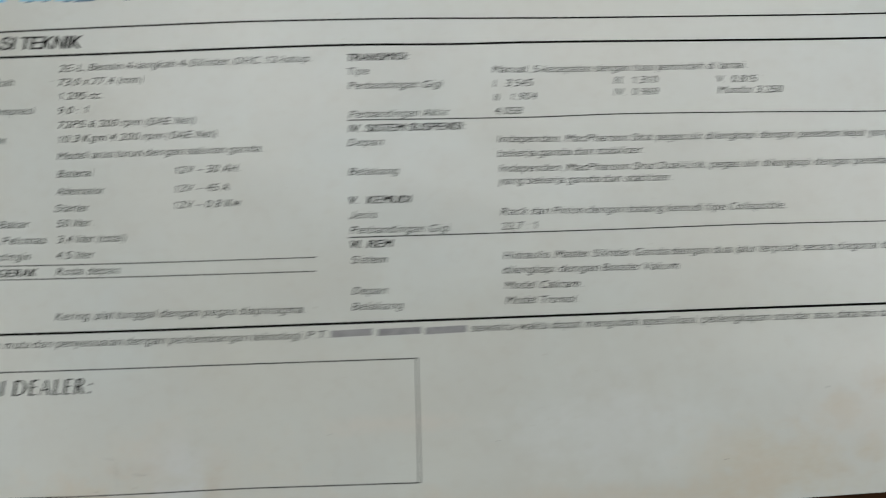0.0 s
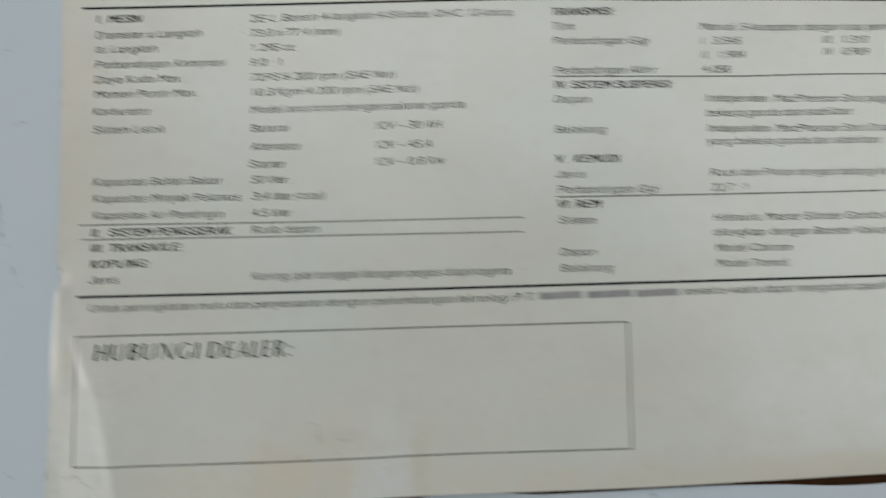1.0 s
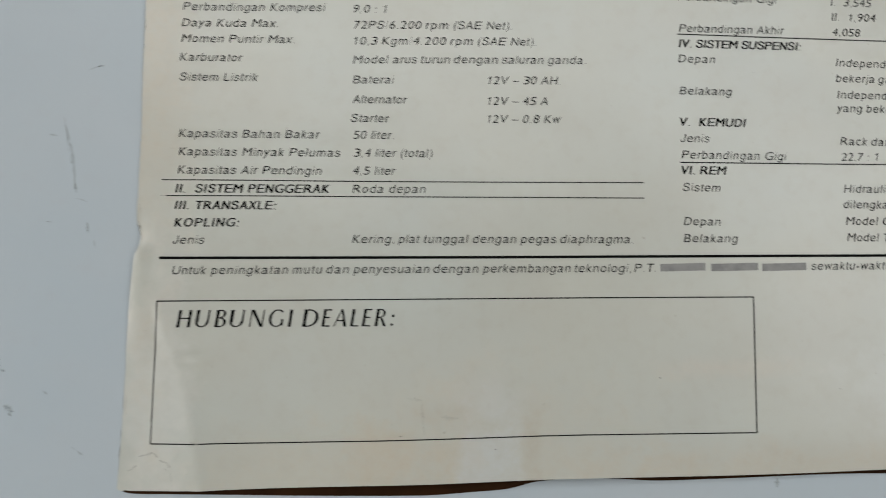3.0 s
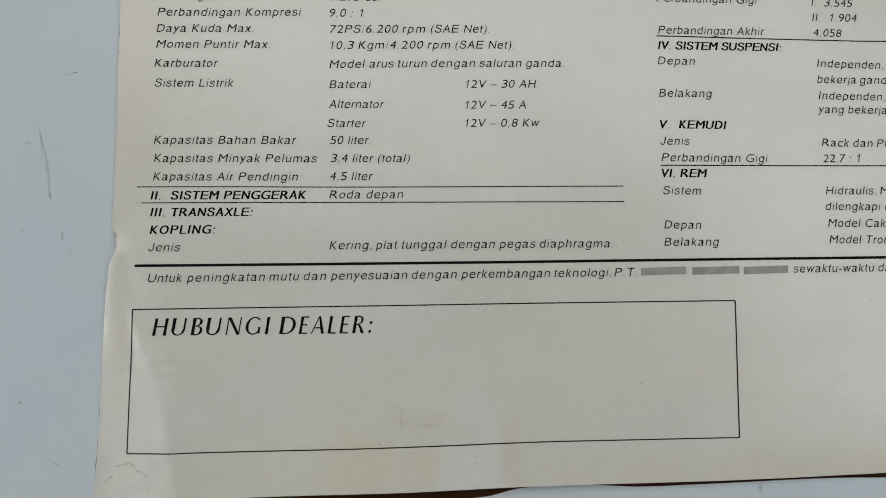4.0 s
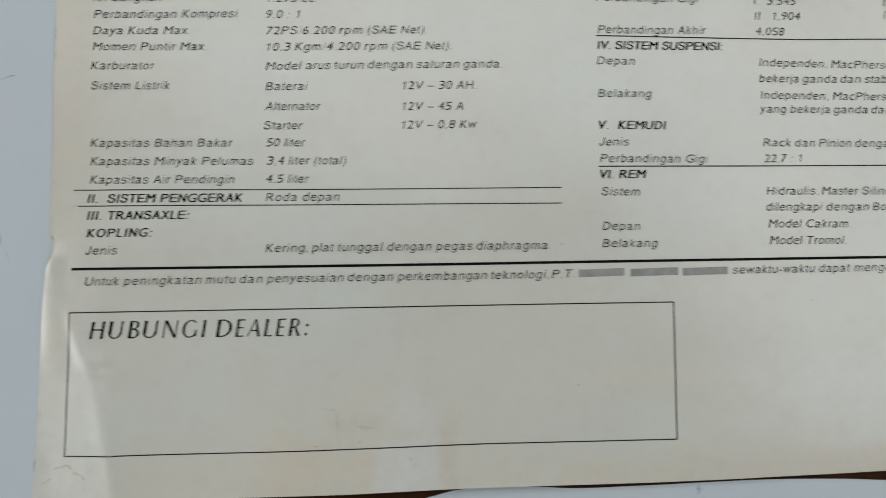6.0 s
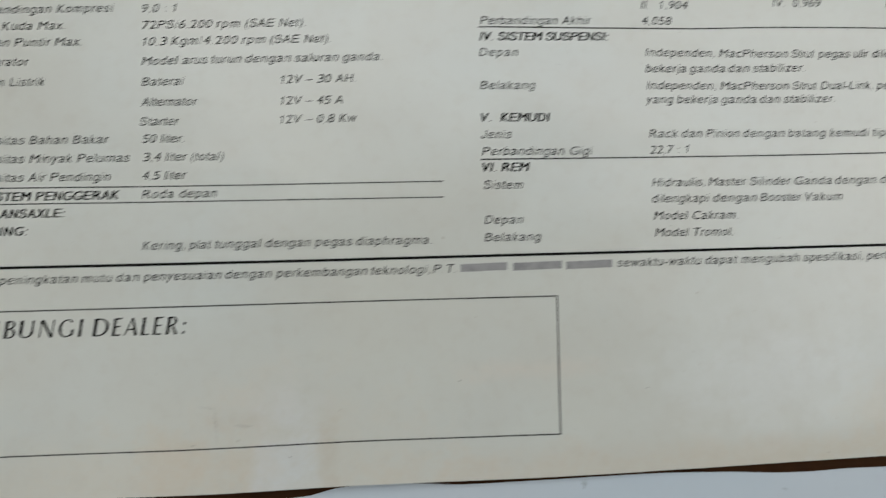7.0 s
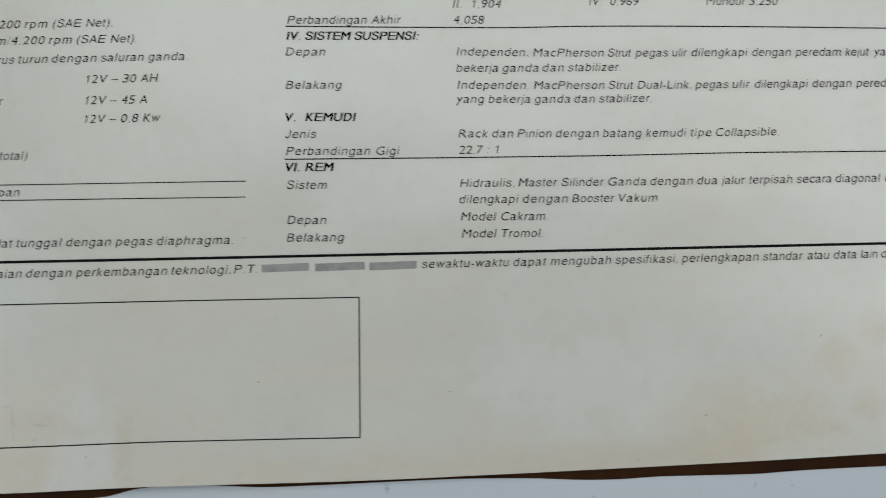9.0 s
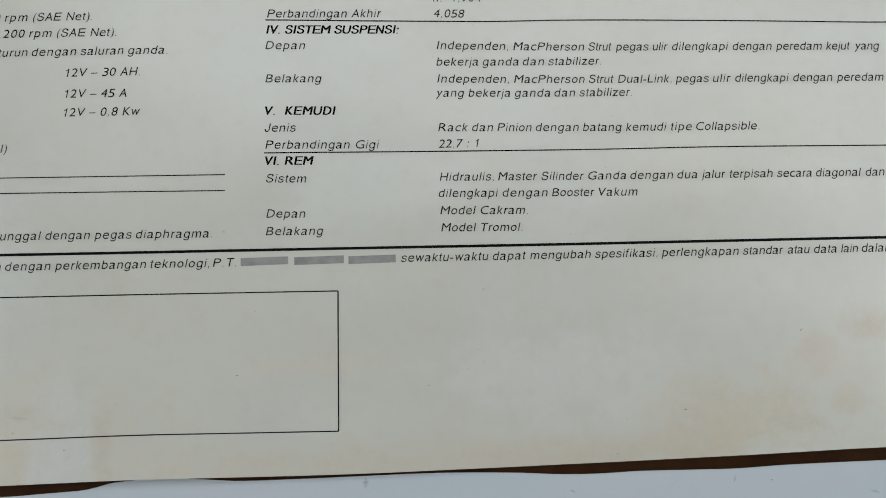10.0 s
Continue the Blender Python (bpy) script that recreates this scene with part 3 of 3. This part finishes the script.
def stem(x, w, y0=0.0, y1=1.0, lean=0.0):
    """An upright stroke, a little waisted, in cap heights."""
    ys = [y0 + (y1 - y0) * k / 6 for k in range(7)]
    half = [w / 2 * (0.86 + 0.14 * abs(2 * k / 6 - 1) ** 1.5) for k in range(7)]
    mid = [x + lean * (y - y0) / (y1 - y0) for y in ys]
    return [(m - h, y) for m, h, y in zip(mid, half, ys)] + [(m + h, y) for m, h, y in reversed(list(zip(mid, half, ys)))]


def beam(x0, x1, y, w):
    return [(x0, y - w / 2), (x1, y - w / 2 * 1.25), (x1, y + w / 2 * 1.25), (x0, y + w / 2)]


def bow(cx, cy, rx, ry, a0, a1, thin, thick):
    """A curved stroke, thin where it runs level and thick where it runs upright."""
    outer, inner = [], []
    for k in range(15):
        a = radians(a0 + (a1 - a0) * k / 14)
        c, s = math.cos(a), math.sin(a)
        w = thin + (thick - thin) * c * c
        outer.append((cx + rx * c, cy + ry * s))
        inner.append((cx + (rx - w) * c, cy + (ry - w) * s))
    return outer + inner[::-1]


def capital(ch):
    """Strokes of a flared roman capital, in cap heights."""
    a, b, n = 0.18, 0.105, 0.07
    if ch == "H":
        return [stem(0.08, a), stem(0.66, a), beam(0.14, 0.60, 0.52, n)]
    if ch == "U":
        return [stem(0.08, a, 0.3), stem(0.62, b, 0.3), bow(0.335, 0.33, 0.335, 0.34, 180, 360, n, b * 1.3)]
    if ch == "B":
        return [stem(0.08, a), beam(0.14, 0.26, 0.972, n), bow(0.25, 0.765, 0.24, 0.235, -90, 90, n, 0.13), beam(0.14, 0.28, 0.53, n), bow(0.27, 0.27, 0.28, 0.27, -90, 90, n, 0.14), beam(0.14, 0.28, 0.028, n)]
    if ch == "N":
        return [stem(0.04, 0.075), stem(0.70, 0.075), [(0.0, 1.0), (0.17, 1.0), (0.75, 0.0), (0.59, 0.0)]]
    if ch == "G":
        return [bow(0.42, 0.5, 0.42, 0.52, 48, 318, n, 0.15), stem(0.70, 0.12, 0.08, 0.44)]
    if ch == "I":
        return [stem(0.08, a)]
    if ch == "D":
        return [stem(0.08, a), beam(0.14, 0.30, 0.972, n), beam(0.14, 0.30, 0.028, n), bow(0.28, 0.5, 0.46, 0.5, -90, 90, n, 0.15)]
    if ch == "E":
        return [stem(0.08, a), beam(0.14, 0.48, 0.97, n), beam(0.14, 0.43, 0.52, n), beam(0.14, 0.49, 0.03, n)]
    if ch == "A":
        return [[(0.0, 0.0), (0.07, 0.0), (0.37, 0.93), (0.33, 1.0)], [(0.33, 1.0), (0.42, 1.0), (0.74, 0.0), (0.57, 0.0)], beam(0.15, 0.56, 0.34, n)]
    if ch == "L":
        return [stem(0.08, a), beam(0.14, 0.46, 0.03, n)]
    if ch == "R":
        return [stem(0.08, a), beam(0.14, 0.27, 0.972, n), bow(0.26, 0.75, 0.25, 0.25, -90, 90, n, 0.13), beam(0.14, 0.28, 0.5, n), [(0.24, 0.5), (0.36, 0.5), (0.64, 0.0), (0.47, 0.0)]]
    if ch == ":":
        return [bow(0.07, 0.09, 0.085, 0.085, 0, 360, 0.08, 0.08), bow(0.07, 0.60, 0.085, 0.085, 0, 360, 0.08, 0.08)]
    return []


def dealer(letters, y0, y1):
    """The box's heading in slanted flared capitals: each letter with its start and breadth."""
    cap, slant = 2.88, 0.17
    x0, x1 = letters[0][1], letters[-1][1]
    bm = bmesh.new()
    lift = INK_LIFT
    for ch, start, broad in letters:
        for stroke in capital(ch):
            lift += 0.0006
            face = []
            for px, py in stroke:
                x = start + (px * broad + slant * py) * cap
                face.append(bm.verts.new(on_page(x, y0 + (y1 - y0) * (x - x0) / (x1 - x0) + py * cap, lift)))
            bm.faces.new(face)
    bmesh.ops.recalc_face_normals(bm, faces=bm.faces)
    bmesh.ops.reverse_faces(bm, faces=[f for f in bm.faces if f.normal.z < 0])
    bmesh.ops.triangulate(bm, faces=bm.faces)
    return part("dealer_heading", bm, INK, front_leaf, "large slanted black capitals")


def bar(x0, y0, x1, y1):
    """A firm's name: plain bars of the size of its three words."""
    for a, c in ((0.0, 0.305), (0.345, 0.665), (0.695, 1.0)):
        bm = ribbon([(x0 + (x1 - x0) * a, y0 + 0.7), (x0 + (x1 - x0) * c, y1 + 0.7)], 1.3)
        part("name_bar", bm, BAR_INK, front_leaf, "grey bar in place of a firm's name")


# cyan lettering higher up the page, of which the feet show
for x0, x1, y in ((24.0, 27.4, 104.55), (30.4, 37.0, 104.45), (37.6, 46.5, 104.15), (51.6, 53.4, 103.9)):
    part("name_bar", ribbon([(x0, y + 3.2), (x1, y + 3.1)], 6.0), CYAN, front_leaf, "cyan printed bar")
for x0, x1, y in ((31.6, 33.0, 104.35), (35.0, 36.2, 104.3), (39.2, 40.8, 104.05), (41.6, 45.6, 103.95), (51.8, 53.2, 103.8)):
    part("name_bar", ribbon([(x0, y + 0.2), (x1, y + 0.2)], 0.32), NAVY, front_leaf, "dark blue edge of the cyan print")

# small specks on the paper, and the shade of its creases drawn as dark streaks
for k, (x0, y0, x1, y1, w, mat) in enumerate((
    (46.5, 8.75, 46.95, 8.72, 0.42, SPECK), (62.3, 6.4, 62.7, 6.4, 0.36, SPECK), (90.5, 17.95, 90.9, 17.93, 0.36, SPECK), (122.1, 15.7, 122.5, 15.7, 0.3, SPECK),
    (184.5, 23.4, 185.1, 23.9, 0.4, SPECK), (164.7, 10.8, 165.2, 10.8, 0.4, SPECK), (47.6, 15.0, 50.4, 14.6, 0.9, CREASE), (50.2, 14.6, 50.6, 8.8, 1.0, CREASE),
    (53.4, 11.8, 56.4, 11.6, 1.4, CREASE), (3.0, 5.6, 4.2, 5.85, 0.60, CORNER), (4.1, 5.8, 5.5, 6.25, 0.68, CORNER), (5.4, 6.25, 6.4, 5.45, 0.60, CORNER),
    (6.5, 5.0, 7.8, 4.6, 0.60, CORNER), (7.7, 4.65, 8.6, 3.8, 0.75, CORNER), (7.3, 3.7, 8.3, 3.2, 0.3, CREASE), (8.5, 3.0, 8.9, 0.7, 0.45, CREASE), (1.0, 3.2, 2.0, 3.5, 0.45, CORNER), (1.9, 3.5, 2.7, 4.1, 0.68, CORNER),
    # along the nick and the left edge, thin dark strokes paint the edge's shade
    (3.4, 26.6, 4.4, 26.3, 0.3, CREASE), (2.05, 45.0, 2.75, 43.2, 0.3, SPECK), (2.8, 43.0, 2.9, 41.3, 0.3, CORNER), (2.6, 40.9, 2.0, 39.6, 0.3, CORNER), (2.3, 47.9, 2.2, 46.4, 0.25, CORNER), (1.45, 33.0, 1.3, 29.5, 0.2, CORNER), (0.75, 16.0, 0.6, 12.5, 0.22, CORNER),
    (2.45, 80.5, 2.42, 78.0, 0.22, SPECK), (2.4, 75.9, 2.38, 75.0, 0.25, SPECK), (36.7, 88.0, 37.1, 88.0, 0.3, SPECK), (5.75, 49.42, 6.1, 49.42, 0.3, SPECK), (12.0, 8.0, 13.3, 7.6, 0.34, WORN), (7.0, 57.6, 8.0, 57.6, 0.3, CREASE),
    (56.5, 75.4, 57.0, 75.3, 0.28, CREASE), (108.7, 71.2, 109.6, 71.2, 0.25, CREASE), (171.0, 49.9, 171.3, 50.9, 0.3, CREASE), (127.4, 43.0, 127.8, 43.0, 0.25, SPECK),
)):
    mark("speck_or_shade", x0, y0, x1, y1, w, mat, lift=INK_LIFT + 0.02, seed=40 + k, parent=front_leaf, height=relief)

bold('I.  MESIN', 9.1, 90.77, 17.6, 90.70)
body('Diameter x Langkah', 8.9, 87.68, 29.2, 87.52)
body('Isi Langkah', 8.8, 84.93, 20.5, 84.83)
body('Perbandingan Kompresi', 8.8, 81.98, 33.7, 81.65)
body('Daya Kuda Max.', 8.7, 79.08, 25.4, 78.86)
body('Momen Puntir Max.', 8.7, 76.26, 28.3, 75.95)
body('Karburator', 8.5, 72.91, 19.4, 72.76)
body('Sistem Listrik', 8.6, 69.42, 22.1, 69.24)
body('2E-L, Bensin 4-langkah 4-Silinder, OHC, 12-katup.', 38.5, 89.85, 88.5, 89.83, 44.6, 52.0, 62.5, 73.4, 79.8)
body('73,0 x 77,4 (mm)', 38.5, 87.06, 55.3, 86.93)
body('1.295 cc.', 38.7, 84.28, 47.2, 84.09)
body('9,0 : 1', 38.6, 81.38, 44.4, 81.32)
body('72PS/6.200 rpm  (SAE Net).', 38.6, 78.49, 66.1, 78.31, 51.1, 56.0, 61.7)
body('10,3 Kgm/4.200  rpm  (SAE Net).', 38.7, 75.61, 70.3, 75.45, 43.5, 55.4, 60.2, 65.9)
body('Model arus turun dengan saluran ganda.', 38.5, 72.24, 79.0, 72.22, 45.4, 50.3, 56.0, 64.3, 72.3)
body('Baterai', 38.5, 68.72, 45.7, 68.65)
body('12V – 30 AH.', 61.9, 68.54, 74.4, 68.55)
body('Alternator', 38.4, 65.26, 47.9, 65.10)
body('12V – 45 A', 61.8, 64.92, 72.2, 64.89)
body('Starter', 38.2, 61.97, 44.8, 61.83)
body('12V – 0,8 Kw', 61.7, 61.71, 74.5, 61.75)
bold('TRANSMISI:', 95.7, 89.73, 107.6, 89.68)
body('Tipe', 95.7, 86.98, 99.7, 86.95)
body('Perbandingan Gigi', 95.7, 84.09, 114.1, 83.98)
body('Perbandingan Akhir', 95.8, 78.32, 115.2, 78.35)
body('I.  3,545', 124.1, 83.81, 131.9, 83.78)
body('II.  1,904', 124.1, 81.05, 132.5, 81.06)
body('4,058', 124.2, 78.29, 129.5, 78.22)
bold('IV. SISTEM SUSPENSI:', 95.7, 75.51, 118.1, 75.48)
body('Manual, 5-kecepatan dengan tuas pemindah di lantai.', 124.0, 86.64, 173.9, 85.78)
body('III.  1,310', 147.9, 83.72, 156.5, 83.57)
body('IV.  0,969', 147.8, 81.36, 156.5, 81.20)
body('V.  0,815', 168.1, 83.15, 175.8, 82.94)
body('Mundur 3,250', 168.1, 80.97, 180.5, 80.63)
body('Kapasitas Bahan Bakar', 8.6, 59.52, 32.9, 59.12)
body('Kapasitas Minyak Pelumas', 8.6, 56.37, 36.4, 55.91)
body('Kapasitas Air Pendingin', 8.5, 53.22, 33.2, 52.81)
body('50 liter.', 38.6, 59.02, 45.5, 58.91)
body('3,4 liter (total)', 38.7, 55.91, 52.2, 55.71)
body('4,5 liter', 38.6, 52.81, 45.9, 52.70)
body('Roda depan', 38.5, 49.66, 51.0, 49.55)
body('Jenis', 8.0, 41.14, 13.3, 41.09)
body('Kering, plat tunggal dengan pegas diaphragma.', 38.5, 41.04, 86.6, 40.88, 46.3, 50.7, 59.0, 67.1, 74.0)
bold('II.  SISTEM PENGGERAK', 8.2, 49.94, 34.6, 49.65)
bold('III. TRANSAXLE:', 8.2, 47.06, 25.5, 46.88)
bold('KOPLING:', 8.2, 44.05, 19.2, 44.02)
body('Untuk peningkatan mutu dan penyesuaian dengan perkembangan teknologi,', 8.1, 35.91, 86.1, 35.94, 14.5, 28.4, 34.2, 38.7, 52.3, 60.6, 76.4)
body('P.T.', 86.7, 35.94, 90.5, 35.98)
bar(91.3, 35.97, 117.1, 36.13)
body('sewaktu-waktu dapat mengubah spesifikasi, perlengkapan standar atau data lain dalam', 118.0, 36.22, 201.1, 36.51, 133.4, 139.7, 150.7, 162.0, 175.8, 183.3, 187.7, 192.2, 195.7)
body('Depan', 95.5, 72.79, 102.2, 72.75)
body('Belakang', 95.5, 67.02, 105.0, 66.95)
body('Jenis', 95.4, 58.54, 100.6, 58.51)
body('Perbandingan Gigi', 95.5, 55.65, 114.6, 55.52)
body('Independen, MacPherson Strut pegas ulir dilengkapi dengan peredam kejut yang', 124.6, 72.71, 200.7, 71.26, 137.8, 150.8, 155.5, 161.9, 165.2, 175.6, 183.0, 191.6, 196.4)
body('bekerja ganda dan stabilizer.', 124.5, 69.84, 152.9, 69.70, 132.4, 139.4, 143.8)
body('Independen, MacPherson Strut Dual-Link, pegas ulir  dilengkapi dengan peredam', 124.6, 66.89, 201.1, 65.80, 137.8, 150.7, 155.7, 165.6, 172.0, 175.8, 185.7, 193.1)
body('yang bekerja ganda dan stabilizer.', 124.3, 64.40, 158.0, 64.11, 129.9, 137.8, 144.7, 149.0)
body('Rack dan Pinion dengan batang kemudi tipe Collapsible.', 124.6, 58.38, 179.5, 57.79, 130.4, 134.7, 141.3, 149.4, 156.8, 164.5, 168.8)
body('22,7 : 1', 124.6, 55.52, 131.5, 55.58)
body('Sistem', 95.6, 49.95, 102.3, 49.85)
body('Hidraulis, Master Silinder Ganda dengan dua jalur terpisah secara diagonal dan', 124.7, 49.83, 200.3, 49.41, 134.6, 142.0, 150.0, 157.2, 165.2, 169.3, 174.1, 182.1, 188.7, 197.1)
body('dilengkapi dengan Booster Vakum', 124.5, 47.05, 158.3, 46.82, 135.3, 143.7, 151.7)
body('Depan', 95.6, 44.03, 102.1, 43.92)
body('Belakang', 95.5, 41.06, 105.1, 40.99)
body('Model Cakram.', 124.7, 44.11, 139.5, 43.98)
body('Model Tromol.', 124.8, 41.23, 138.5, 41.11)
bold('V.  KEMUDI', 95.5, 61.43, 107.3, 61.32)
bold('VI. REM', 95.5, 52.90, 103.5, 52.85)
title('SPESIFIKASI TEKNIK', 8.8, 95.41, 43.0, 94.50)
dealer((("H", 9.0, 1.03), ("U", 11.97, 1.16), ("B", 15.29, 1.15), ("U", 17.7, 1.2), ("N", 21.1, 1.08), ("G", 24.25, 1.16), ("I", 27.69, 1.0),
        ("D", 30.12, 1.19), ("E", 33.38, 0.95), ("A", 35.35, 1.05), ("L", 38.19, 1.0), ("E", 40.17, 0.95), ("R", 42.31, 1.05), (":", 44.97, 1.0)), 26.98, 27.0)
